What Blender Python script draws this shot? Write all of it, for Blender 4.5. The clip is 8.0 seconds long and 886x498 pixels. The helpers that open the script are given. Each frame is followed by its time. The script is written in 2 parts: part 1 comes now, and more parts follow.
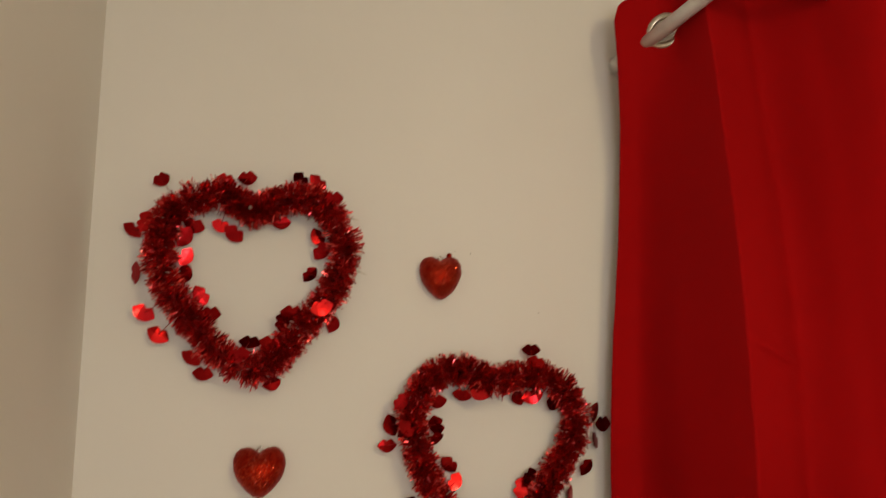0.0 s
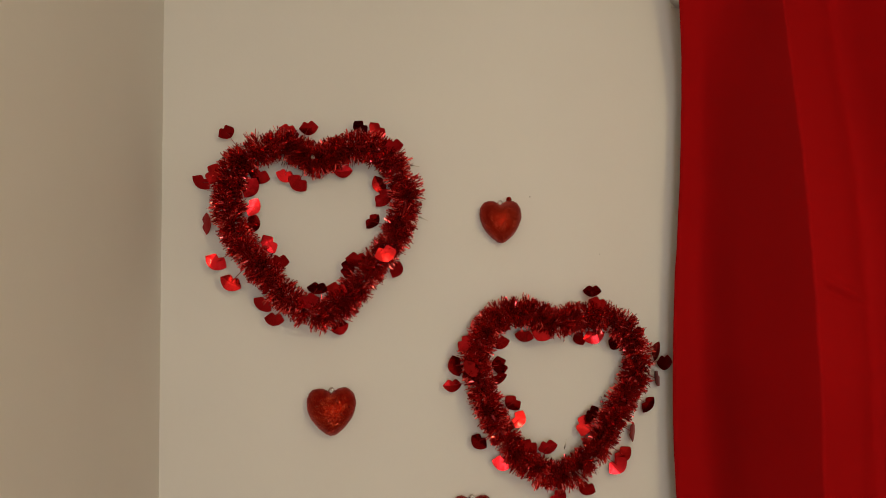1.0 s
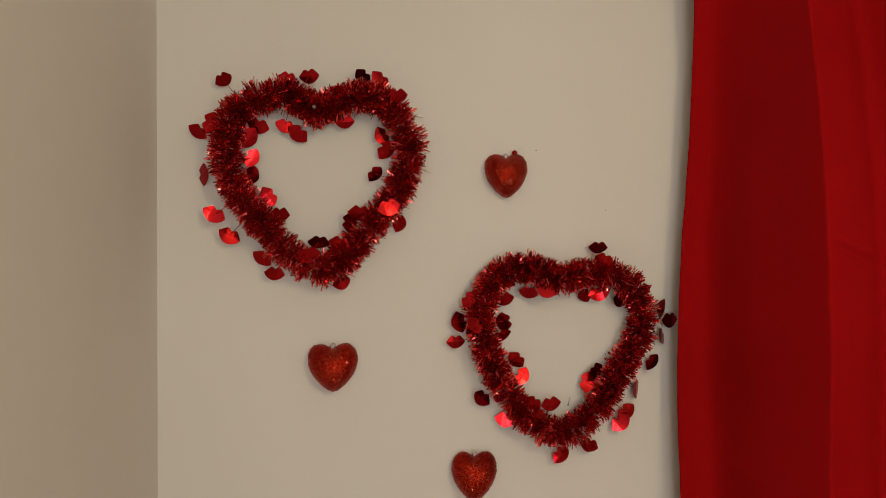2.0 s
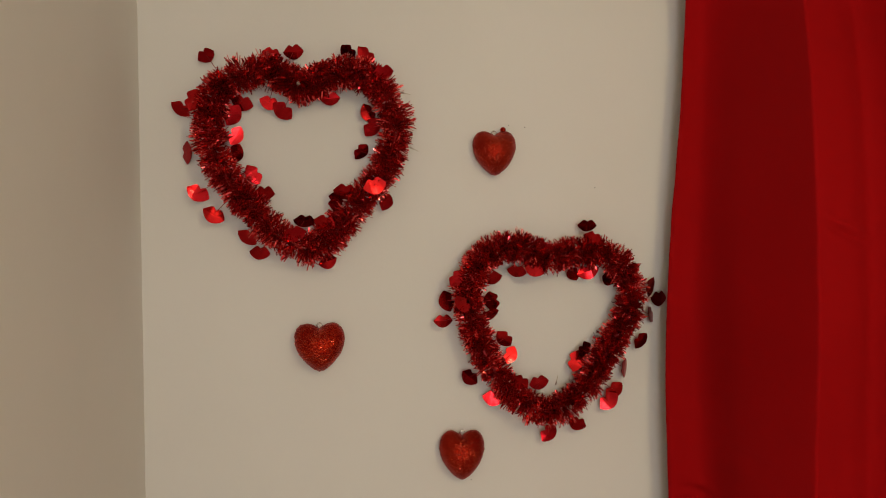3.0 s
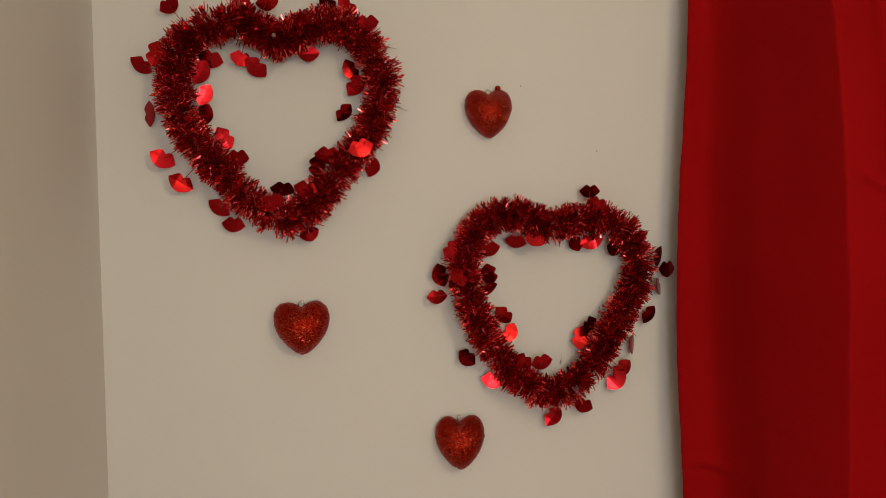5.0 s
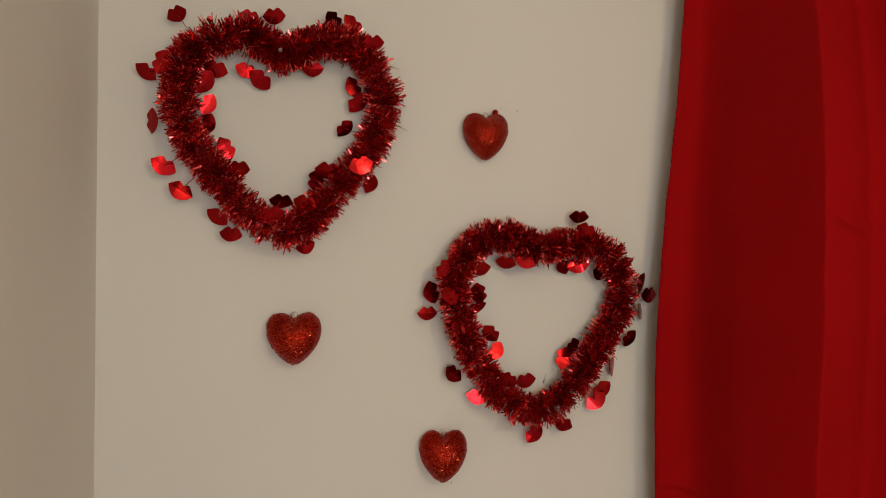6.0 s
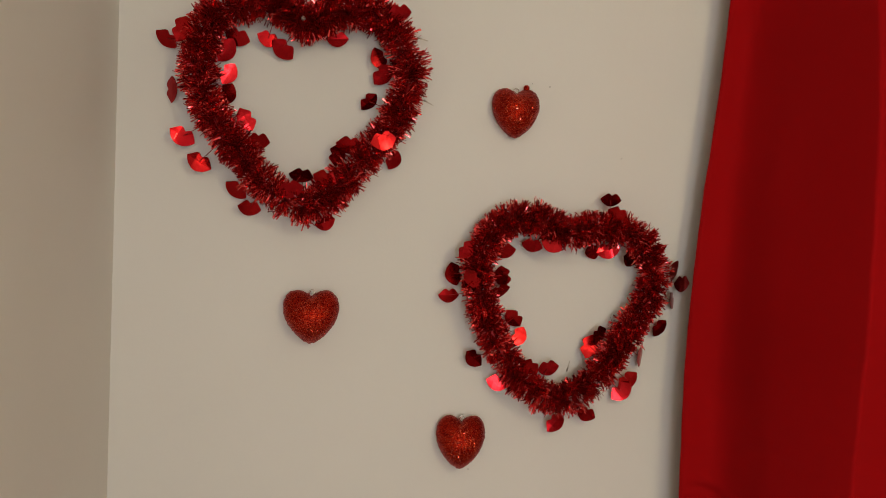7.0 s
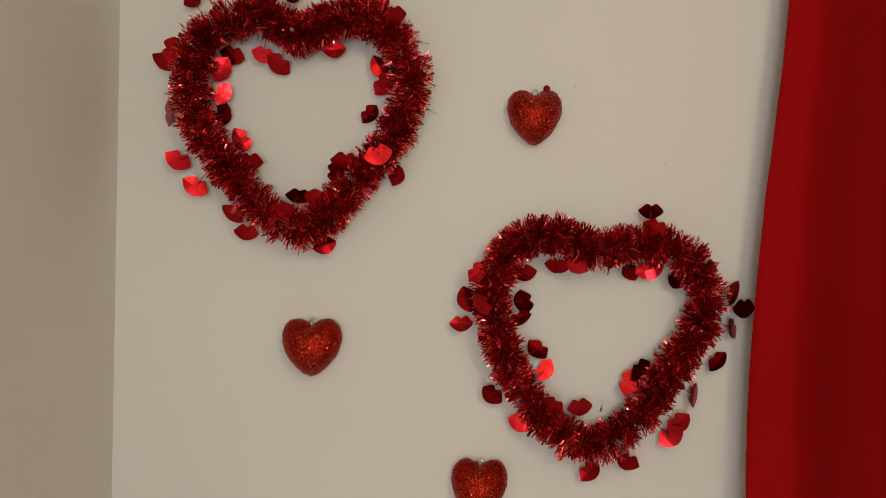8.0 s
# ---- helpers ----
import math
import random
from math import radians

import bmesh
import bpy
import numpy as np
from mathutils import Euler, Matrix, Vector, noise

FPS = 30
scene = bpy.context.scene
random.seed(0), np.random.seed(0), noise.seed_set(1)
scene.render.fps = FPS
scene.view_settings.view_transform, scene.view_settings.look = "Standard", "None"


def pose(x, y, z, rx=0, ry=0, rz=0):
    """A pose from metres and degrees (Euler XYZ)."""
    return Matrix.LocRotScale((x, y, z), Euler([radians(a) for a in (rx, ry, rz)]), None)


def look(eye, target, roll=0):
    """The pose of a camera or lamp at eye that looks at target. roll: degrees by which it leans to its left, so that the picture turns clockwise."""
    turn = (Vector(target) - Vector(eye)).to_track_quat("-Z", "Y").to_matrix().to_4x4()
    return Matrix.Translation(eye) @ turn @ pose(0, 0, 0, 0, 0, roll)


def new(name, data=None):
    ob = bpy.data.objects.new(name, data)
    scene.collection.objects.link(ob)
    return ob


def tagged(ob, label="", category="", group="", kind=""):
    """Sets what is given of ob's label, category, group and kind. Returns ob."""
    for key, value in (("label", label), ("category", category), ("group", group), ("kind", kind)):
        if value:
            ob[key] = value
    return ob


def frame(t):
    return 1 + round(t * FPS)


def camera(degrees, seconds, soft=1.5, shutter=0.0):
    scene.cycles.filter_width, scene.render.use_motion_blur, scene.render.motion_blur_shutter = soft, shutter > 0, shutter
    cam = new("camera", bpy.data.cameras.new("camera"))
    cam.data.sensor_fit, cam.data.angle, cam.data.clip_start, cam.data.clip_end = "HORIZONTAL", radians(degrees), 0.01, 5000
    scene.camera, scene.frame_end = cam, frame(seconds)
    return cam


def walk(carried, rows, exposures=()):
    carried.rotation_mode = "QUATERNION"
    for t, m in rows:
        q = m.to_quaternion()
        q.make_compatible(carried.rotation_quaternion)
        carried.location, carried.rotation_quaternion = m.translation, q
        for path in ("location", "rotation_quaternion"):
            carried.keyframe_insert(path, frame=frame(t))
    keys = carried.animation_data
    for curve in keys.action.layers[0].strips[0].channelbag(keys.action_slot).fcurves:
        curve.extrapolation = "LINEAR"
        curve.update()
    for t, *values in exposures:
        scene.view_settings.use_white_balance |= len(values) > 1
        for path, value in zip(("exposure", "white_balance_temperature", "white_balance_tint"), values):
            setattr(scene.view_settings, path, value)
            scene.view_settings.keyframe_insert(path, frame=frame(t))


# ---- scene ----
cam = camera(60.0, 8.0, soft=0.6, shutter=0.22)
PATH = [
    (0, (0.31, -1.235, 1.555), (0.689, 0.69, 1.95), -1.25),
    (0.0333, (0.309, -1.236, 1.559), (0.706, 0.69, 1.963), -1.6),
    (0.1, (0.306, -1.238, 1.567), (0.716, 0.69, 1.967), -2.1),
    (0.2, (0.301, -1.241, 1.579), (0.659, 0.692, 1.945), -2.5),
    (0.5, (0.309, -1.254, 1.589), (0.588, 0.704, 1.886), -2.4),
    (0.8, (0.305, -1.255, 1.568), (0.54, 0.715, 1.821), -2.2),
    (1, (0.297, -1.25, 1.564), (0.537, 0.721, 1.802), -1.9),
    (1.5, (0.278, -1.233, 1.564), (0.536, 0.744, 1.72), -1.7),
    (2.8, (0.27, -1.208, 1.563), (0.562, 0.768, 1.651), -1.1),
    (3, (0.292, -1.211, 1.572), (0.567, 0.769, 1.628), -1.6),
    (3.5, (0.347, -1.21, 1.556), (0.602, 0.773, 1.625), -1.1),
    (4, (0.454, -1.213, 1.596), (0.434, 0.787, 1.599), -0.8),
    (4.2, (0.43, -1.206, 1.567), (0.422, 0.793, 1.594), 0.3),
    (4.5, (0.377, -1.168, 1.573), (0.452, 0.831, 1.558), -1.8),
    (4.8, (0.287, -1.109, 1.534), (0.639, 0.86, 1.567), -1.9),
    (5, (0.263, -1.101, 1.529), (0.632, 0.863, 1.587), -2.7),
    (5.2, (0.229, -1.094, 1.543), (0.666, 0.856, 1.603), -2.1),
    (6.3, (0.209, -1.124, 1.574), (0.657, 0.825, 1.596), 0.5),
    (6.5, (0.192, -1.119, 1.602), (0.639, 0.83, 1.565), 1.0),
    (6.8, (0.182, -1.093, 1.582), (0.663, 0.848, 1.554), 1.0),
    (7, (0.251, -1.087, 1.575), (0.607, 0.88, 1.545), 1.8),
    (7.3, (0.347, -1.034, 1.548), (0.487, 0.961, 1.596), 1.2),
    (7.4, (0.368, -1.025, 1.548), (0.450, 0.97, 1.602), 2.0),
    (7.5, (0.386, -1.017, 1.549), (0.457, 0.98, 1.609), 2.7),
    (7.8, (0.459, -1.007, 1.555), (0.409, 0.99, 1.631), 2.1),
    (8, (0.461, -0.995, 1.572), (0.399, 1.004, 1.604), 0.6),
]
walk(cam, [(t, look(eye, target, roll)) for t, eye, target, roll in PATH],
     exposures=[(0, 0.08, 6900, 10), (0.5, 0.0, 6850, 10), (1.5, 0.0, 6620, 10), (3, 0.0, 6500, 10), (5, 0.0, 6420, 10), (6.5, 0.03, 6320, 10), (8, 0.15, 6080, 9)])

# ---- light: a warm ceiling lamp and a broad unseen fill added behind the camera ----
world = bpy.data.worlds.new("world")
world.use_nodes = True
world.node_tree.nodes["Background"].inputs["Color"].default_value = (0.02, 0.02, 0.025, 1)
world.node_tree.nodes["Background"].inputs["Strength"].default_value = 0.2
scene.world = world
scene.view_settings.exposure = 0.0


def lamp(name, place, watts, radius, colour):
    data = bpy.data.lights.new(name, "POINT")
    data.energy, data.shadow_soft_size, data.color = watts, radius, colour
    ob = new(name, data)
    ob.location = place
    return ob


lamp("ceiling_bulb", (1.12, -1.85, 2.08), 14.5, 0.06, (1.0, 0.82, 0.46))
# broad frontal fill, added to brighten wall and foil; no such lamp is seen
lamp("fill_light", (0.40, -2.60, 1.40), 27.5, 0.25, (1.0, 0.965, 1.0))


# ---- materials ----
class Nodes:
    """A material's node tree, with short calls to add and join nodes."""

    def __init__(self, name):
        self.material = bpy.data.materials.new(name)
        self.material.use_nodes = True
        self.tree = self.material.node_tree
        self.shader = self.tree.nodes["Principled BSDF"]

    def add(self, kind, values=(), **settings):
        node = self.tree.nodes.new(kind)
        for key, value in settings.items():
            setattr(node, key, value)
        for key, value in dict(values).items():
            node.inputs[key].default_value = value
        return node

    def join(self, a, b):
        self.tree.links.new(a, b)

    def set(self, **values):
        for key, value in values.items():
            self.shader.inputs[key.replace("_", " ")].default_value = value
        return self

    def coords(self, scale=(1, 1, 1)):
        tex = self.add("ShaderNodeTexCoord")
        mapping = self.add("ShaderNodeMapping", {"Scale": scale})
        self.join(tex.outputs["Object"], mapping.inputs["Vector"])
        return mapping.outputs["Vector"]

    def noise(self, where, scale, detail=3.0, rough=0.5):
        node = self.add("ShaderNodeTexNoise", {"Scale": scale, "Detail": detail, "Roughness": rough})
        self.join(where, node.inputs["Vector"])
        return node.outputs["Fac"]

    def ramp(self, fac, stops):
        node = self.add("ShaderNodeValToRGB")
        while len(node.color_ramp.elements) < len(stops):
            node.color_ramp.elements.new(0.5)
        for element, (at, colour) in zip(node.color_ramp.elements, stops):
            element.position, element.color = at, (*colour, 1)
        self.join(fac, node.inputs["Fac"])
        return node.outputs["Color"]

    def bump(self, height, strength, distance, before=None):
        node = self.add("ShaderNodeBump", {"Strength": strength, "Distance": distance})
        self.join(height, node.inputs["Height"])
        if before:
            self.join(before, node.inputs["Normal"])
        return node.outputs["Normal"]


def paint(name, low, high):
    n = Nodes(name).set(Roughness=0.62)
    where = n.coords()
    n.join(n.ramp(n.noise(where, 2.2, 4), [(0.3, low), (0.7, high)]), n.shader.inputs["Base Color"])
    coarse = n.bump(n.noise(where, 18, 3), 0.12, 0.004)
    n.join(n.bump(n.noise(where, 260, 2), 0.10, 0.0008, coarse), n.shader.inputs["Normal"])
    return n.material


def plain(name, colour, rough, metal=0.0, scale=40):
    n = Nodes(name).set(Roughness=rough, Metallic=metal)
    where = n.coords()
    low = tuple(c * 0.85 for c in colour)
    n.join(n.ramp(n.noise(where, scale), [(0.35, low), (0.65, colour)]), n.shader.inputs["Base Color"])
    n.join(n.bump(n.noise(where, scale * 6), 0.08, 0.0005), n.shader.inputs["Normal"])
    return n.material


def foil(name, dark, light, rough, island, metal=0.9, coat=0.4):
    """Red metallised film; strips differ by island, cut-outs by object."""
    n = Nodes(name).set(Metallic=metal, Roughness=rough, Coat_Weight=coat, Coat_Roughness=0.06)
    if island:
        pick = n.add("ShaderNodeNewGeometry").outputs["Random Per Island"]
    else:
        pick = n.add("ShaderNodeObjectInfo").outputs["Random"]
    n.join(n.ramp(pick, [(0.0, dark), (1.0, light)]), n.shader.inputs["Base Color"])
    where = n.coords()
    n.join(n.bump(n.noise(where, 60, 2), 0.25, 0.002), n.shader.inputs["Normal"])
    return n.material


def glitter(name, dark, light):
    """Glued glitter: small flakes, each with a lean of its own."""
    n = Nodes(name).set(Metallic=0.88, Roughness=0.40, Specular_IOR_Level=0.12)
    where = n.coords()
    cells = n.add("ShaderNodeTexVoronoi", {"Scale": 900.0})
    n.join(where, cells.inputs["Vector"])
    n.join(n.ramp(cells.outputs["Color"], [(0.1, dark), (0.9, light)]), n.shader.inputs["Base Color"])
    lean = n.add("ShaderNodeVectorMath", operation="SUBTRACT")
    n.join(cells.outputs["Color"], lean.inputs[0])
    lean.inputs[1].default_value = (0.5, 0.5, 0.5)
    scaled = n.add("ShaderNodeVectorMath", operation="SCALE")
    n.join(lean.outputs[0], scaled.inputs[0])
    scaled.inputs["Scale"].default_value = 0.45
    total = n.add("ShaderNodeVectorMath", operation="ADD")
    n.join(scaled.outputs[0], total.inputs[0])
    n.join(n.add("ShaderNodeNewGeometry").outputs["Normal"], total.inputs[1])
    unit = n.add("ShaderNodeVectorMath", operation="NORMALIZE")
    n.join(total.outputs[0], unit.inputs[0])
    n.join(unit.outputs[0], n.shader.inputs["Normal"])
    return n.material


def cloth(name):
    n = Nodes(name).set(Roughness=0.85, Specular_IOR_Level=0.06)
    where = n.coords()
    n.join(n.ramp(n.noise(where, 3.0, 5), [(0.3, (0.315, 0.0022, 0.0034)), (0.7, (0.355, 0.0028, 0.0042))]), n.shader.inputs["Base Color"])
    weave = n.add("ShaderNodeTexWave", {"Scale": 420.0, "Distortion": 0.6}, bands_direction="Z")
    n.join(where, weave.inputs["Vector"])
    first = n.bump(weave.outputs["Fac"], 0.06, 0.0004)
    creases = n.coords((1.2, 1.0, 3.2))
    second = n.bump(n.noise(creases, 5.0, 3), 0.10, 0.010, first)
    n.join(n.bump(n.noise(where, 90, 4), 0.05, 0.001, second), n.shader.inputs["Normal"])
    return n.material


WALL = paint("wall_paint", (0.765, 0.745, 0.69), (0.80, 0.78, 0.73))
CEILING = paint("ceiling_paint", (0.78, 0.77, 0.74), (0.82, 0.81, 0.78))
FLOOR = plain("floor_boards", (0.36, 0.28, 0.20), 0.45, 0.0, 6)
CLOTH = cloth("red_cloth")
# shaded gaps and glints are put into the strips' dark-to-bright colour range
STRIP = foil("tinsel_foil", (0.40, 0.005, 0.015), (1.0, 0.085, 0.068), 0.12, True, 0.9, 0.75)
CUTOUT = foil("cutout_foil", (0.34, 0.004, 0.008), (0.52, 0.012, 0.014), 0.21, False, 0.97, 0.06)
WIRE = plain("red_wire", (0.32, 0.01, 0.012), 0.4, 0.6, 80)
GLITTER = glitter("red_glitter", (0.11, 0.0012, 0.002), (0.52, 0.022, 0.005))
FLAKE = foil("glitter_flake", (0.20, 0.003, 0.003), (0.95, 0.11, 0.035), 0.16, True)
SILVER = plain("silver_wire", (0.72, 0.68, 0.62), 0.25, 1.0, 120)
NICKEL = plain("brushed_nickel", (0.66, 0.61, 0.52), 0.28, 1.0, 60)
DULL = plain("dull_pin_metal", (0.34, 0.27, 0.22), 0.6, 0.6, 60)
ROD = plain("white_enamel", (0.74, 0.72, 0.68), 0.35, 0.0, 30)
HOLE = plain("dark_hole", (0.10, 0.07, 0.05), 0.9, 0.0, 200)


# ---- mesh helpers ----
def mesh_of(name, bm, material, smooth=False):
    data = bpy.data.meshes.new(name)
    bm.to_mesh(data)
    bm.free()
    data.materials.append(material)
    if smooth:
        data.shade_smooth()
    return data


def part(name, bm, material, parent, label="", smooth=False):
    ob = new(name, mesh_of(name, bm, material, smooth))
    ob.parent = parent
    return tagged(ob, label)


def thing(name, place, label, category, group="", kind=""):
    ob = new(name)
    ob.empty_display_size = 0.05
    ob.location = place
    return tagged(ob, label, category, group, kind)


def box(low, high, bevel=0.0):
    bm = bmesh.new()
    bmesh.ops.create_cube(bm, size=1.0)
    low, high = Vector(low), Vector(high)
    for v in bm.verts:
        v.co = Vector([(low[i] + high[i]) / 2 + v.co[i] * (high[i] - low[i]) for i in range(3)])
    if bevel:
        bmesh.ops.bevel(bm, geom=bm.edges[:], offset=bevel, segments=2, affect="EDGES")
    return bm


def tube(points, radius, sides=10, closed=False, bm=None):
    """A round bar along points."""
    bm = bm or bmesh.new()
    points = [Vector(p) for p in points]
    count = len(points)
    up, rings = None, []
    for i, p in enumerate(points):
        a = points[i - 1] if (i or closed) else p
        b = points[(i + 1) % count] if (i < count - 1 or closed) else p
        along = (b - a).normalized()
        if up is None:
            up = along.orthogonal().normalized()
        up = (up - along * up.dot(along)).normalized()
        side = along.cross(up)
        rings.append([bm.verts.new(p + radius * (math.cos(k * math.tau / sides) * up + math.sin(k * math.tau / sides) * side)) for k in range(sides)])
    for i in range(count if closed else count - 1):
        a, b = rings[i], rings[(i + 1) % count]
        for k in range(sides):
            bm.faces.new((a[k], a[(k + 1) % sides], b[(k + 1) % sides], b[k]))
    if not closed:
        bm.faces.new(rings[0][::-1])
        bm.faces.new(rings[-1])
    bmesh.ops.recalc_face_normals(bm, faces=bm.faces[:])
    return bm


def smooth_loop(points, steps):
    """A closed curve through points, evenly stepped."""
    count, out = len(points), []
    for i in range(count):
        p0, p1, p2, p3 = (Vector(points[(i + k) % count]) for k in (-1, 0, 1, 2))
        for s in range(steps):
            t = s / steps
            out.append(0.5 * (2 * p1 + (p2 - p0) * t + (2 * p0 - 5 * p1 + 4 * p2 - p3) * t * t + (3 * p1 - p0 - 3 * p2 + p3) * t ** 3))
    return out


# ---- the room ----
ROOM_X, ROOM_Y, ROOM_Z, THICK = 3.4, -3.6, 2.44, 0.12


def shell(name, low, high, material, label):
    ob = new(name, mesh_of(name, box(low, high), material))
    return tagged(ob, label, name.split("_")[0], kind="structure")


shell("wall_north", (-THICK, 0, 0), (ROOM_X + THICK, THICK, ROOM_Z), WALL, "off-white painted wall carrying heart decorations")
shell("wall_west", (-THICK, ROOM_Y, 0), (0, 0, ROOM_Z), WALL, "off-white painted side wall meeting the corner")
shell("wall_east", (ROOM_X, ROOM_Y, 0), (ROOM_X + THICK, 0, ROOM_Z), WALL, "off-white painted wall of the room")
shell("wall_south", (-THICK, ROOM_Y - THICK, 0), (ROOM_X + THICK, ROOM_Y, ROOM_Z), WALL, "off-white painted wall behind the camera")
shell("floor", (-THICK, ROOM_Y - THICK, -0.1), (ROOM_X + THICK, THICK, 0), FLOOR, "brown wooden floor of the room")
shell("ceiling", (-THICK, ROOM_Y - THICK, ROOM_Z), (ROOM_X + THICK, THICK, ROOM_Z + 0.1), CEILING, "white painted flat ceiling of the room")


# ---- curtain on its wrap-around rod ----
ROD_X, ROD_Z, ROD_FRONT, ROD_END = 0.909, 2.176, -0.272, 2.05


def curtain_rod():
    rod = thing("curtain_rod", (ROD_X, 0, ROD_Z), "white enamelled wrap-around curtain rod fixed to the wall", "curtain rod")
    bend = 0.05
    line = [(-0.021, -0.012, -0.019), (0.03, ROD_FRONT + bend, 0)]
    for k in range(1, 9):
        a = k / 8 * math.pi / 2
        line.append((0.03 + bend - bend * math.cos(a), ROD_FRONT + bend - bend * math.sin(a), 0))
    line.append((ROD_END - ROD_X, ROD_FRONT, 0))
    part("pole", tube(line, 0.0125, 16), ROD, rod, smooth=True)
    part("wall_plate", box((-0.036, -0.0035, -0.036), (0.004, 0, -0.002), 0.001), ROD, rod, "off-white wall plate")
    cup = bmesh.new()
    bmesh.ops.create_cone(cup, cap_ends=True, segments=24, radius1=0.0175, radius2=0.015, depth=0.03, matrix=pose(-0.021, -0.0175, -0.019, 90, 0, 0))
    part("socket", cup, ROD, rod, smooth=True)


def ease(a, b, x):
    t = min(1, max(0, (x - a) / (b - a)))
    return t * t * (3 - 2 * t)


CLOTH_TOP, CLOTH_END = 2.243, 0.02


def cloth_place(s, z):
    """A point of the curtain, s from 0 at its free edge, at height z."""
    drop = (CLOTH_TOP - z) / CLOTH_TOP
    fall = ease(0.0, 0.55, drop)
    edge = 0.872 - 0.068 * ease(0.03, 0.42, drop) - 0.01 * ease(0.5, 1.0, drop)
    # below the rod the first fold swings out over its hem and towards the room
    out, up = ease(0.02, 0.25, drop), max(z, 1.15) - 1.6
    ridge = (0.9685 + 0.021 * up - 0.088 * up * up) * (1 - out) + (0.9240 + 0.017 * up - 0.079 * up * up) * out
    crest = -0.2056 - 0.066 * out
    low = ease(0.0, 0.14, drop)
    edge -= 0.023 - 0.021 * low
    # the first fold hugs the rod's return, then wide soft folds follow
    turn = edge + 0.042 - 0.010 * low + 0.024 * fall
    side = (edge + 0.090 - 0.028 * low + 0.034 * fall) * (1 - out) + (0.55 * turn + 0.45 * ridge) * out
    knots = [(0.0, edge, -0.085 + 0.040 * low), (0.055, turn, -0.092 + 0.035 * low), (0.15, side, -0.122 - 0.006 * low - 0.024 * out), (0.2455, ridge, crest),
             (0.2480, ridge + 0.0022, crest - 0.0004), (0.325, ridge + 0.068, crest + 0.022), (0.375, ridge + 0.108, crest + 0.038),
             (0.49, ridge + 0.160, crest - 0.022), (0.59, ridge + 0.225, -0.330), (0.75, ridge + 0.40, -0.185), (0.90, ridge + 0.56, -0.240),
             (1.05, ridge + 0.69, -0.170), (1.20, ridge + 0.82, -0.238), (1.33, ridge + 0.94, -0.17)]
    last = len(knots) - 1
    i = next((k for k in range(last) if s <= knots[k + 1][0]), last - 1)
    before, after = knots[max(i - 1, 0)], knots[min(i + 2, last)]
    (s0, x0, y0), (s1, x1, y1) = knots[i], knots[i + 1]
    span, t = s1 - s0, (s - s0) / (s1 - s0)
    ends = []
    for p, b, c, d in ((before[1], x0, x1, after[1]), (before[2], y0, y1, after[2])):
        m0, m1 = (c - p) / (s1 - before[0]) * span, (d - b) / (after[0] - s0) * span
        ends.append((2 * t ** 3 - 3 * t * t + 1) * b + (t ** 3 - 2 * t * t + t) * m0 + (3 * t * t - 2 * t ** 3) * c + (t ** 3 - t * t) * m1)
    x, y = ends
    sway = 0.006 * math.sin(z * 3.1 + s * 9) + 0.004 * math.sin(z * 7.3 + s * 17)
    wrinkle = 0.006 * noise.noise(Vector((s * 5, z * 4, 1.7))) + 0.0022 * noise.noise(Vector((s * 9, z * 19, 4.0)))
    calm = ease(0.0, 0.16, drop)
    creases = 0.0
    for at, tilt, start, stop, deep in ((1.628, 0.30, 0.25, 0.37, 0.0040), (1.300, 0.06, 0.07, 0.20, 0.0030), (1.345, -0.35, 0.16, 0.235, 0.0025), (1.232, 0.26, 0.0, 0.13, 0.0042), (1.205, 0.12, 0.05, 0.24, 0.003)):
        off = z - at + tilt * (s - start)
        along = ease(start, start + 0.03, s) * (1 - ease(stop - 0.04, stop, s))
        creases += deep * along * (math.exp(-((off - 0.006) / 0.007) ** 2) - math.exp(-((off + 0.005) / 0.006) ** 2))
    return Vector((x + 0.4 * sway * calm * ease(0.05, 0.3, s), y + (sway * ease(0.02, 0.3, s) + wrinkle) * calm - creases, z))


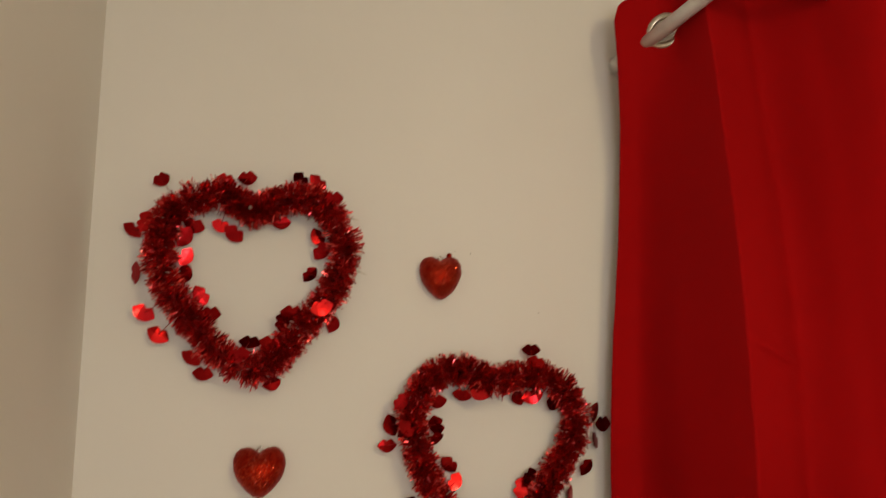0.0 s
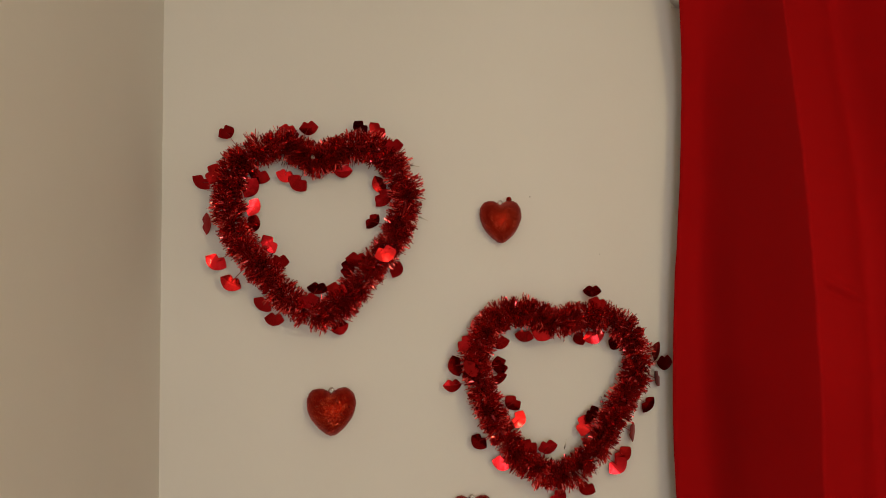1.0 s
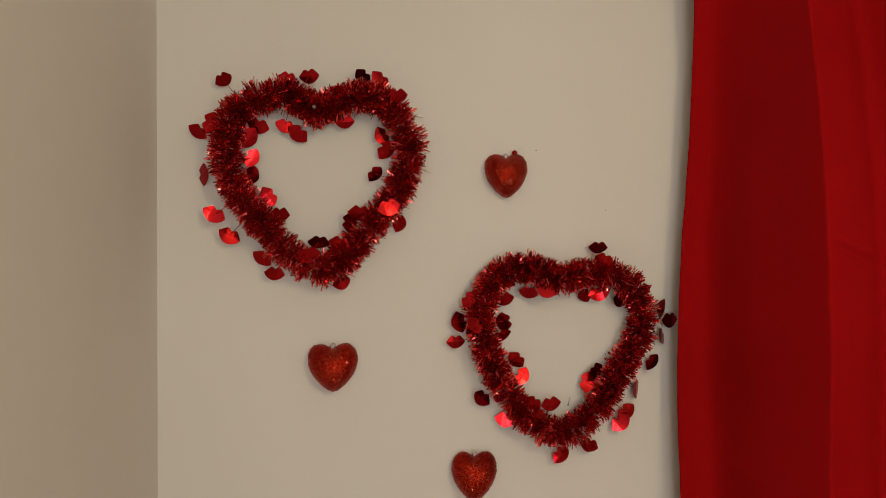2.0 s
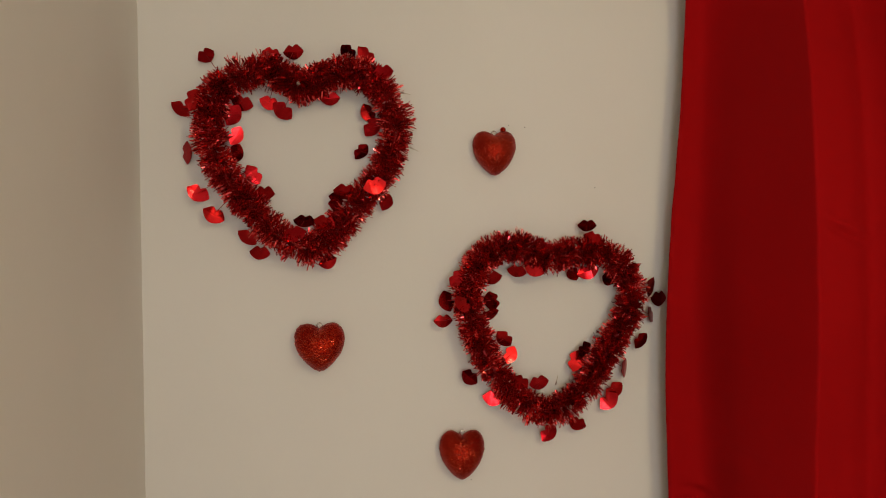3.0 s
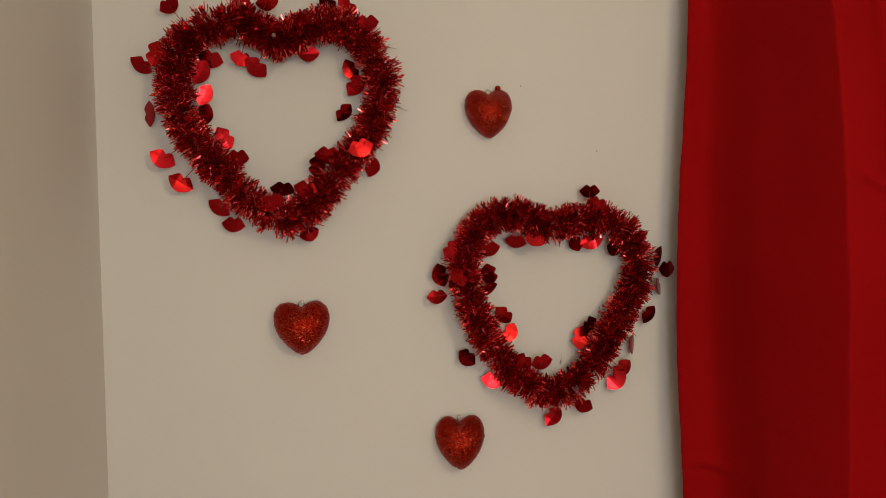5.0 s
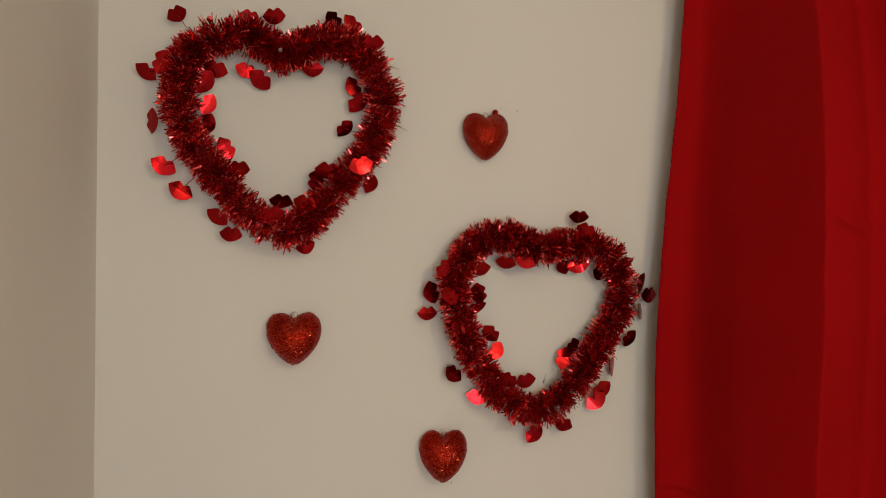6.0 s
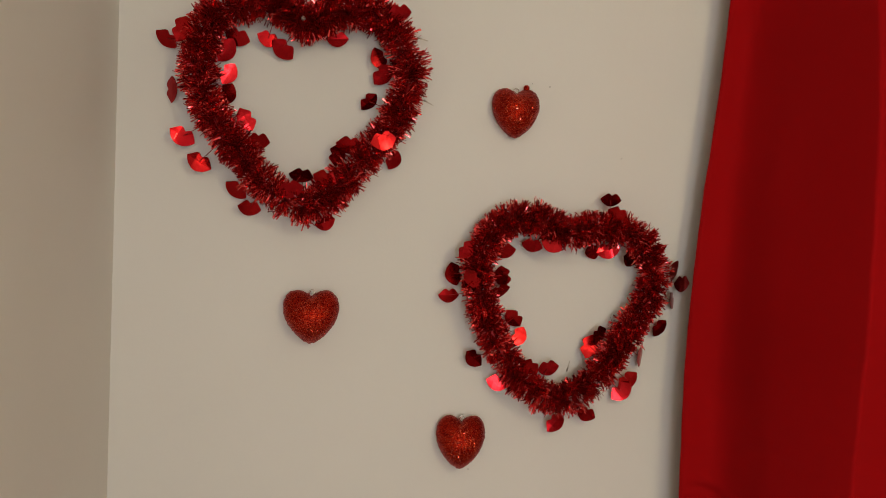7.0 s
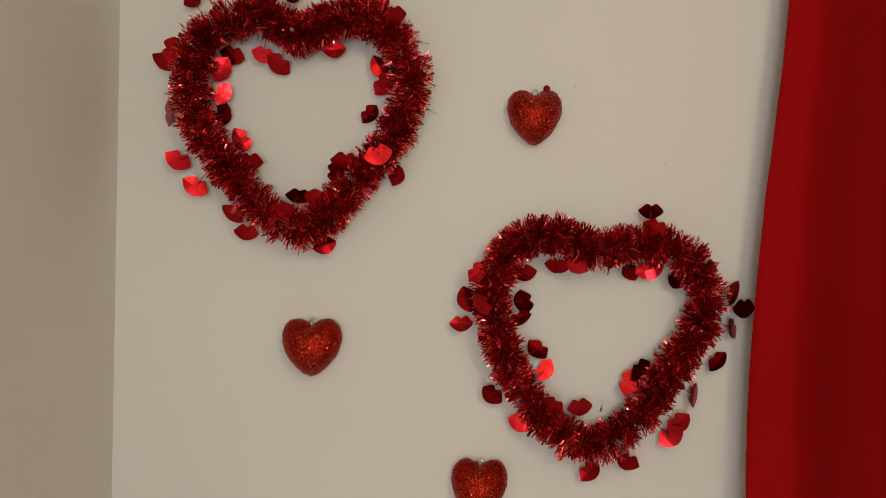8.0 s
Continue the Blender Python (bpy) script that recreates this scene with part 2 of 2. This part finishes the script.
def curtain():
    hang = thing("curtain", (0.9, -0.1, CLOTH_TOP), "plain deep red cloth curtain hanging in soft folds", "curtain")
    origin = Vector(hang.location)
    hole_s, hole_z, hole_r = 0.125, ROD_Z, 0.0205
    stops = [i * 0.010 for i in range(8)] + [0.08 + i * 0.0022 for i in range(41)] + [0.172 + i * 0.010 for i in range(6)] + [0.2255 + i * 0.0025 for i in range(19)] + [0.275 + i * 0.010 for i in range(106)]
    levels = [0.0026 * j for j in range(46)]
    levels += [levels[-1] + 0.0042 * j for j in range(1, 226)]
    levels += [levels[-1] + (CLOTH_TOP - CLOTH_END - levels[-1]) * j / 60 for j in range(1, 61)]
    rows = len(levels) - 1
    bm = bmesh.new()
    grid = []
    for level in levels:
        line = []
        for s in stops:
            top = CLOTH_TOP
            if s < 0.04:  # worn, rounded top corner
                top -= 0.04 - math.sqrt(max(0, 0.04 ** 2 - (0.04 - s) ** 2))
            z = top - level * (top - CLOTH_END) / (CLOTH_TOP - CLOTH_END)
            line.append(bm.verts.new(cloth_place(s, z) - origin))
        grid.append(line)
    middle = cloth_place(hole_s, hole_z) - origin
    for j in range(rows):
        for i in range(len(stops) - 1):
            face = (grid[j][i], grid[j + 1][i], grid[j + 1][i + 1], grid[j][i + 1])
            centre = sum((v.co for v in face), Vector()) / 4
            if (centre - middle).length > hole_r + 0.003:
                bm.faces.new(face)
    bmesh.ops.recalc_face_normals(bm, faces=bm.faces[:])
    panel = part("panel", bm, CLOTH, hang, smooth=True)
    thick = panel.modifiers.new("thickness", "SOLIDIFY")
    thick.thickness, thick.offset = 0.0016, 0.0
    # folded side hem, a second layer along the free edge
    hem = bmesh.new()
    line = []
    for j in range(121):
        z = CLOTH_TOP - 0.05 + (CLOTH_END - CLOTH_TOP + 0.05) * j / 120
        line.append([hem.verts.new(cloth_place(s, z) - origin + Vector((0, 0.0022, 0))) for s in (0.001, 0.012, 0.024, 0.036)])
    for a, b in zip(line, line[1:]):
        for k in range(3):
            hem.faces.new((a[k], b[k], b[k + 1], a[k + 1]))
    part("side_hem", hem, CLOTH, hang, smooth=True)
    grommet = bmesh.new()
    # a rolled ring on the cloth, with its barrel
    turns, sides = 40, 12
    rings = []
    for k in range(turns):
        a = k / turns * math.tau
        out = Vector((math.cos(a), 0, math.sin(a)))
        rings.append([grommet.verts.new(out * (0.0262 + 0.0062 * math.cos(b)) + Vector((0, 0.0036 * math.sin(b), 0))) for b in [i / sides * math.tau for i in range(sides)]])
    for k in range(turns):
        a, b = rings[k], rings[(k + 1) % turns]
        for i in range(sides):
            grommet.faces.new((a[i], b[i], b[(i + 1) % sides], a[(i + 1) % sides]))
    bmesh.ops.recalc_face_normals(grommet, faces=grommet.faces[:])
    slope = (cloth_place(hole_s + 0.03, hole_z) - cloth_place(hole_s - 0.03, hole_z))
    ring = part("grommet", grommet, NICKEL, hang, "brushed metal eyelet ring", smooth=True)
    ring.location = middle + Vector((slope.y, -slope.x, 0)).normalized() * 0.0022
    ring.rotation_euler = (0, 0, 0.86 * math.atan2(slope.y, slope.x))


# ---- tinsel wreaths ----
CORE = -0.032


def cutout_mesh(seed):
    """A lip-shaped piece of thin foil, creased along its middle, about 3 cm wide, facing -y."""
    rng = random.Random(seed)
    crease, cup, bend = rng.uniform(0.0, 0.09), rng.uniform(-0.05, 0.07), rng.uniform(-0.07, 0.09)
    left, right = rng.uniform(-0.22, 0.22), rng.uniform(-0.22, 0.22)
    count, bm = 13, bmesh.new()
    xs = [-1 + 2 * i / (count - 1) for i in range(count)]

    def place(x, z, y0):
        px, pz = x * 0.0168, z * 0.0150
        return (px, y0 + abs(pz) * crease - cup * px * px / 0.02 - bend * px * pz / 0.02 + (left * max(0, -x - 0.3) + right * max(0, x - 0.3)) * 0.0158, pz)

    layers = []
    for y0 in (0.0, 0.0005):
        top, mid, low = [], [], []
        for x in xs:
            a = abs(x)
            up = 0.74 * min(1.0, (1 - a) * 1.75) ** 0.85 - 0.26 * math.exp(-(x / 0.18) ** 2) + 0.06 * x
            down = -0.80 * (1 - a ** 1.8) ** 0.75
            top.append(bm.verts.new(place(x, max(up, 0.02), y0)))
            mid.append(bm.verts.new(place(x, 0, y0)))
            low.append(bm.verts.new(place(x, min(down, -0.02), y0)))
        layers.append((top, mid, low))
    for n, (top, mid, low) in enumerate(layers):
        for i in range(count - 1):
            for a, b in ((top, mid), (mid, low)):
                face = (a[i], b[i], b[i + 1], a[i + 1])
                bm.faces.new(face if n == 0 else face[::-1])
    return mesh_of("foil_cutout", bm, CUTOUT)


CUTOUTS = [cutout_mesh(k) for k in range(7)]


def tinsel_mesh(line, reach, count, seed):
    """Thin foil strips that stand out from a twisted core."""
    rng = random.Random(seed)
    verts, faces = [], []
    total = len(line)
    # the fringe winds round the core in two arms
    WINDS = 30
    # the film was slit in bunches: strips of a bunch lie nearly alike and glint together
    for n in range(count // 9):
        f0 = rng.random() * total
        wind = f0 / total * WINDS * math.tau + (math.pi if n % 2 else 0.0)
        spin0, lean0, roll0 = wind + rng.gauss(0, 0.85), rng.gauss(0.0, 0.30), rng.gauss(0, 0.9)
        face = Vector((rng.gauss(0, 1), rng.gauss(0, 1), rng.gauss(0, 1)))
        bunch = rng.uniform(0.74, 1.03) * (1 + 0.08 * math.cos(2 * spin0 - f0 * 0.55))
        for m in range(9):
            f = (f0 + rng.gauss(0, 0.28)) % total
            i = int(f)
            p = line[i].lerp(line[(i + 1) % total], f - i)
            along = (line[(i + 2) % total] - line[i - 1]).normalized()
            u = along.orthogonal().normalized()
            w = along.cross(u)
            spin = spin0 + rng.gauss(0, 0.17)
            out = (math.cos(spin) * u + math.sin(spin) * w + along * (lean0 + rng.gauss(0, 0.12))).normalized()
            length = reach * bunch * rng.uniform(0.86, 1.03)
            side = out.cross(face + 0.35 * Vector((rng.gauss(0, 1), rng.gauss(0, 1), rng.gauss(0, 1)))).normalized()
            width = rng.uniform(0.00055, 0.00115)
            curl = side.cross(out).normalized() * rng.gauss(0, 0.22) * length
            kink = Vector((rng.gauss(0, 1), rng.gauss(0, 1), rng.gauss(0, 1))) * 0.0010
            roll = roll0 + rng.gauss(0, 0.25)
            base = len(verts)
            for step, t in enumerate((0.06, 0.45, 0.74, 1.0)):
                q = p + out * (length * t) + curl * t * t + kink * (0, 1, -0.6, 0.5)[step]
                q.y = min(q.y, -0.0015)
                twist = Matrix.Rotation(roll * t, 3, out) @ side * width
                verts += [tuple(q - twist), tuple(q + twist)]
            faces += [(base + k, base + k + 1, base + k + 3, base + k + 2) for k in (0, 2, 4)]
    data = bpy.data.meshes.new("tinsel")
    data.from_pydata([(x, min(y, -0.0012), z) for x, y, z in verts], [], faces)
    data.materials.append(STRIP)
    return data


def wreath(place, label, outline, cutouts, reach, seed, nodding, facing, set_by_hand, tabs):
    """outline: the bent core wire in centimetres; cutouts: x, z in centimetres and spin in degrees; nodding, facing:
    those turned face down, square to the room, to look dark, bright from the camera; set_by_hand: tip and
    swing in degrees, fitted to the camera's view; tabs: silvery slivers, x, z and spin."""
    rng = random.Random(seed)
    hang = thing("tinsel_wreath", place, label, "wreath", "tinsel heart wreaths")
    line = smooth_loop([(x / 100, CORE, z / 100) for x, z in outline], 12)
    part("core_wire", tube([p + Vector((0, 0.002 * math.sin(k * 0.8), 0.002 * math.cos(k * 0.8))) for k, p in enumerate(line)], 0.0022, 6, True), WIRE, hang, "twisted dark red wire")
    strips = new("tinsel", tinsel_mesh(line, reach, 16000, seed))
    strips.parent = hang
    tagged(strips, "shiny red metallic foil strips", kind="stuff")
    for n, (x, z, spin) in enumerate(cutouts):
        flat = Vector((x / 100, CORE, z / 100))
        near = min(line, key=lambda p: (p - flat).length)
        gap = (near - flat).length
        y = CORE - math.sqrt(max(0, (reach * 0.92) ** 2 - gap ** 2)) if gap < reach * 0.92 else -0.016 + rng.uniform(-0.005, 0.005)
        piece = new("foil_cutout", CUTOUTS[rng.randrange(len(CUTOUTS))])
        piece.parent = hang
        size = rng.uniform(0.9, 1.1)
        if n in nodding:
            tip, swing = rng.gauss(30, 5), rng.gauss(-6, 10)
        elif n in facing:
            tip, swing = rng.gauss(3, 6), rng.gauss(8, 9)
        elif n in set_by_hand:
            tip, swing = set_by_hand[n]
        else:
            tip, swing = rng.gauss(9, 13), rng.gauss(0, 18)
        piece.matrix_basis = Matrix.Translation((flat.x, y, flat.z)) @ pose(0, 0, 0, tip, 0, swing) @ pose(0, 0, 0, 0, -spin, 0) @ Matrix.Scale(size, 4)
        tagged(piece, "red lip-shaped foil cut-out")
        if gap > reach * 0.6:
            root = piece.matrix_basis.inverted() @ near
            part("stem", tube([(0, 0.0008, 0), root * 0.5 + Vector((0, 0.0015, 0)), root], 0.0006, 4), WIRE, piece)
    for x, z, spin in tabs:
        sliver = bmesh.new()
        bmesh.ops.create_cone(sliver, cap_ends=True, segments=8, radius1=0.0036, radius2=0.0010, depth=0.016, matrix=pose(0, 0, 0, 0, 90, 0))
        for v in sliver.verts:
            v.co.z *= 0.35
            v.co.y *= 0.08
        film = part("silvery_tab", sliver, NICKEL, hang, "thin silvery sliver", smooth=True)
        film.matrix_basis = Matrix.Translation((x / 100, CORE, z / 100)) @ pose(0, 0, 0, 12, -spin, 0)


# ---- glitter hearts ----
def heart_edge(t):
    return Vector((math.copysign(abs(math.sin(t)) ** (1.80 + 0.48 * math.cos(t)), math.sin(t)) * 16.0, 0, 13 * math.cos(t) - 3.2 * math.cos(2 * t) - 1.5 * math.cos(3 * t) - 0.6 * math.cos(4 * t) + 2.3))


def heart_place(t, r, width, height, depth):
    """r from 0 at the middle to 1 at the rim; a puffed front."""
    edge = heart_edge(t)
    edge.x *= width / 32
    edge.z *= height / 26
    soft = Vector((math.sin(t) * width * 0.46, 0, math.cos(t) * height * 0.44))
    q = soft.lerp(edge, r ** 3) * r
    q.y = -depth * (1 - r ** 2.4) ** 0.55
    return q


def glitter_heart(place, label, width, height, depth, seed, turn=0.0, bead=False):
    rng = random.Random(seed)
    hang = thing("heart_ornament", place, label, "ornament", "glitter heart ornaments")
    hang.rotation_euler = (0, radians(turn), 0)
    bm = bmesh.new()
    around, radii = 72, [0.12, 0.28, 0.44, 0.58, 0.70, 0.80, 0.88, 0.94, 0.98, 1.0]
    back = 0.010
    tip = bm.verts.new((0, -depth - back, 0))
    rings = []
    for r in radii:
        ring = []
        for k in range(around):
            q = heart_place(k / around * math.tau, r, width, height, depth)
            q += 0.00045 * r * r * Vector((rng.gauss(0, 1), rng.gauss(0, 0.7), rng.gauss(0, 1)))
            q.y -= back
            ring.append(bm.verts.new(q))
        rings.append(ring)
    for inset, y in ((0.985, -0.006), (0.90, -0.0015)):
        ring = []
        for k in range(around):
            q = heart_place(k / around * math.tau, inset, width, height, 0)
            ring.append(bm.verts.new((q.x, y, q.z)))
        rings.append(ring)
    for k in range(around):
        bm.faces.new((tip, rings[0][k], rings[0][(k + 1) % around]))
    for a, b in zip(rings, rings[1:]):
        for k in range(around):
            bm.faces.new((a[k], b[k], b[(k + 1) % around], a[(k + 1) % around]))
    bm.faces.new(rings[-1])
    bmesh.ops.recalc_face_normals(bm, faces=bm.faces[:])
    part("body", bm, GLITTER, hang, smooth=True)
    verts, faces = [], []
    for n in range(1900):
        t, r = rng.random() * math.tau, math.sqrt(rng.random()) * 1.004
        q = heart_place(t, min(r, 1.0), width, height, depth + 0.0004)
        q.y -= back
        normal = (Vector((q.x * 0.9, -depth * 0.9 + abs(q.y + back) * -0.6, q.z * 0.9)).normalized() + 0.45 * Vector((rng.gauss(0, 1), rng.gauss(0, 1), rng.gauss(0, 1)))).normalized()
        u = normal.orthogonal().normalized() * rng.uniform(0.0004, 0.0008)
        w = normal.cross(u)
        base = len(verts)
        verts += [tuple(q + u), tuple(q + w), tuple(q - u), tuple(q - w)]
        faces.append((base, base + 1, base + 2, base + 3))
    data = bpy.data.meshes.new("glitter")
    data.from_pydata(verts, [], faces)
    data.materials.append(FLAKE)
    flakes = new("glitter", data)
    flakes.parent = hang
    tagged(flakes, "coarse red and orange glitter flakes", kind="stuff")
    notch = heart_edge(0).z * height / 26
    # two turns of wire, the second a little smaller and in front
    loop = []
    for k in range(33):
        a, r = k / 16 * math.tau, 0.0044 - 0.0013 * k / 32
        loop.append((r * math.sin(a) + 0.0006 * k / 32, -0.0085 - 0.0030 * k / 32, notch + 0.0050 + 1.1 * r * math.cos(a)))
    part("hanging_loop", tube(loop, 0.0008, 6), SILVER, hang, "thin silver wire loop", smooth=True)
    if bead:
        knob = bmesh.new()
        bmesh.ops.create_uvsphere(knob, u_segments=12, v_segments=8, radius=0.0046, matrix=pose(0.0155, -0.010, notch + 0.0105))
        tube([(0.0155, -0.010, notch + 0.007), (0.014, -0.012, notch - 0.004)], 0.0026, 8, bm=knob)
        part("glitter_knob", knob, GLITTER, hang, "small dark red glittery knob", smooth=True)


def nail_hole(place, size):
    bm = bmesh.new()
    bmesh.ops.create_cone(bm, cap_ends=True, segments=9, radius1=size, radius2=size * 0.6, depth=0.0016, matrix=pose(0, 0, 0, 90, 0, 0))
    ob = new("nail_hole", mesh_of("nail_hole", bm, HOLE))
    ob.location = place
    tagged(ob, "tiny dark nail mark in the painted wall", "nail hole", "nail marks")


curtain_rod()
curtain()
wreath((0.248, 0, 1.746), "large red tinsel heart wreath with foil lip cut-outs", [
    (-0.7, 11.1), (1.9, 12.1), (5.0, 13.1), (8.9, 13.2), (12.0, 10.7), (14.0, 6.2), (13.4, 1.9), (11.4, -2.4), (7.8, -6.8), (4.2, -11.1),
    (0.1, -13.5), (-4.9, -11.0), (-8.4, -6.6), (-11.8, -2.4), (-14.0, 3.1), (-13.8, 7.9), (-11.8, 11.5), (-7.3, 13.5), (-3.4, 12.9)], [
    (-14.5, 16.2, 25), (-4.8, 16.6, -20), (-1.5, 16.9, 0), (6.9, 17.1, -45), (9.7, 16.6, -45), (12.1, 13.0, 0), (-18.5, 8.2, -45), (-16.0, 8.8, 70),
    (-9.4, 9.1, -20), (-10.8, 7.2, 60), (-10.3, 3.9, 60), (-17.7, 1.5, 80), (-10.5, 1.3, 60), (-7.9, -2.0, -60), (-16.1, -4.7, -30), (-13.9, -8.0, -30),
    (-6.2, -5.1, 0), (-9.0, -11.5, -45), (-7.2, -13.9, -10), (-5.3, 9.1, -20), (-3.3, 7.9, -45), (4.0, 9.7, 5), (9.8, 7.5, -60), (10.4, 5.3, 50),
    (8.6, 1.5, 50), (10.3, -4.4, 15), (12.2, -6.5, 60), (5.9, -5.0, -10), (4.4, -6.2, 80), (-0.4, -9.2, -10), (2.7, -9.7, -20), (-1.7, -11.4, 15),
    (3.0, -15.5, 20)],
    0.0295, 3, {0, 3, 7, 17, 24, 27, 28, 29}, set(), {14: (-6, 13), 15: (-3, 18), 13: (2.1, 3.1), 10: (12.3, 8.7), 22: (4.5, 15.4), 25: (-4, 7), 19: (3.1, 10.3), 11: (6, -48), 5: (28, -16), 26: (33, -20), 6: (30, -12), 32: (-14, 20), 4: (-8, 14), 31: (20, -6), 12: (24, -10), 21: (22, 4), 30: (24, 8)}, [(15.6, 10.2, -12), (16.7, 1.5, -25)])
wreath((0.627, 0, 1.477), "red tinsel heart wreath with foil lip cut-outs beside the curtain", [
    (-0.6, 10.8), (3.1, 11.8), (6.7, 11.9), (10.8, 10.3), (13.2, 6.2), (12.4, 1.8), (9.7, -2.6), (6.9, -6.9), (3.3, -11.2), (-1.4, -13.1),
    (-5.8, -10.8), (-9.5, -6.4), (-11.8, -2.0), (-13.1, 2.4), (-13.2, 6.8), (-11.0, 11.4), (-6.8, 13.0), (-3.4, 12.4)], [
    (6.6, 16.1, -5), (-5.2, 9.1, -15), (-3.0, 9.3, -30), (-15.3, 8.2, 50), (-9.3, 8.1, 10), (-16.5, 4.7, -70), (-17.2, 1.6, 0), (-9.3, 4.5, -80),
    (-9.9, 2.3, 30), (-7.5, -1.6, -50), (-6.5, -4.2, 60), (-13.2, -7.4, -40), (-9.6, -10.9, -15), (-2.2, -8.7, 10), (-6.0, -8.0, -40), (-0.9, -16.7, 50),
    (3.9, -15.5, -25), (10.2, -10.6, 45), (9.3, -12.2, 40), (12.3, -7.1, 80), (15.2, -2.8, 50), (17.1, 1.4, -50), (18.3, 4.0, 0), (16.9, 5.9, 70),
    (9.9, 7.4, -20), (4.2, 8.4, -60), (6.5, 8.7, 15), (4.1, -5.6, 70), (5.4, -3.9, 30), (6.4, 13.9, -30), (-14.7, 4.3, -70)],
    0.0280, 8, {0, 1, 7, 9, 25, 8, 29}, {5}, {10: (-15.8, 1.5), 27: (-14.9, -7.5), 26: (-2.7, -11.3), 18: (1, -20), 22: (4, 25), 24: (6, 27), 28: (4, 32), 20: (16, 8), 19: (5, 46), 21: (0, 50), 23: (8, 36), 13: (6, -3), 12: (-5, -9), 14: (22, -5), 30: (20, -25)}, [(0.4, -8.2, 75)])
glitter_heart((0.546, 0, 1.757), "puffy red glitter heart ornament with a small knob", 0.070, 0.071, 0.029, 11, bead=True)
glitter_heart((0.263, 0, 1.459), "puffy red glitter heart ornament on the wall", 0.077, 0.074, 0.030, 12)
glitter_heart((0.4795, 0, 1.2815), "puffy red glitter heart ornament low on the wall", 0.071, 0.076, 0.029, 13, 2.0)
for where, size in (((0.600, 0, 1.801), 0.0011), ((0.573, 0, 1.804), 0.0007), ((0.715, 0, 1.701), 0.0009), ((0.495, 0, 1.239), 0.0010)):
    nail_hole(where, size)


def push_pin(place):
    pin = thing("push_pin", place, "small dull metal push pin holding the wreath to the wall", "push pin")
    head = bmesh.new()
    bmesh.ops.create_cone(head, cap_ends=True, segments=16, radius1=0.0030, radius2=0.0025, depth=0.004, matrix=pose(0, -0.054, 0, 90, 0, 0))
    bmesh.ops.bevel(head, geom=head.edges[:], offset=0.0006, segments=1, affect="EDGES")
    part("head", head, DULL, pin, "dull metal head")
    part("shaft", tube([(0, 0, 0), (0, -0.053, 0)], 0.0008, 6), SILVER, pin)


push_pin((0.2415, 0, 1.8575))
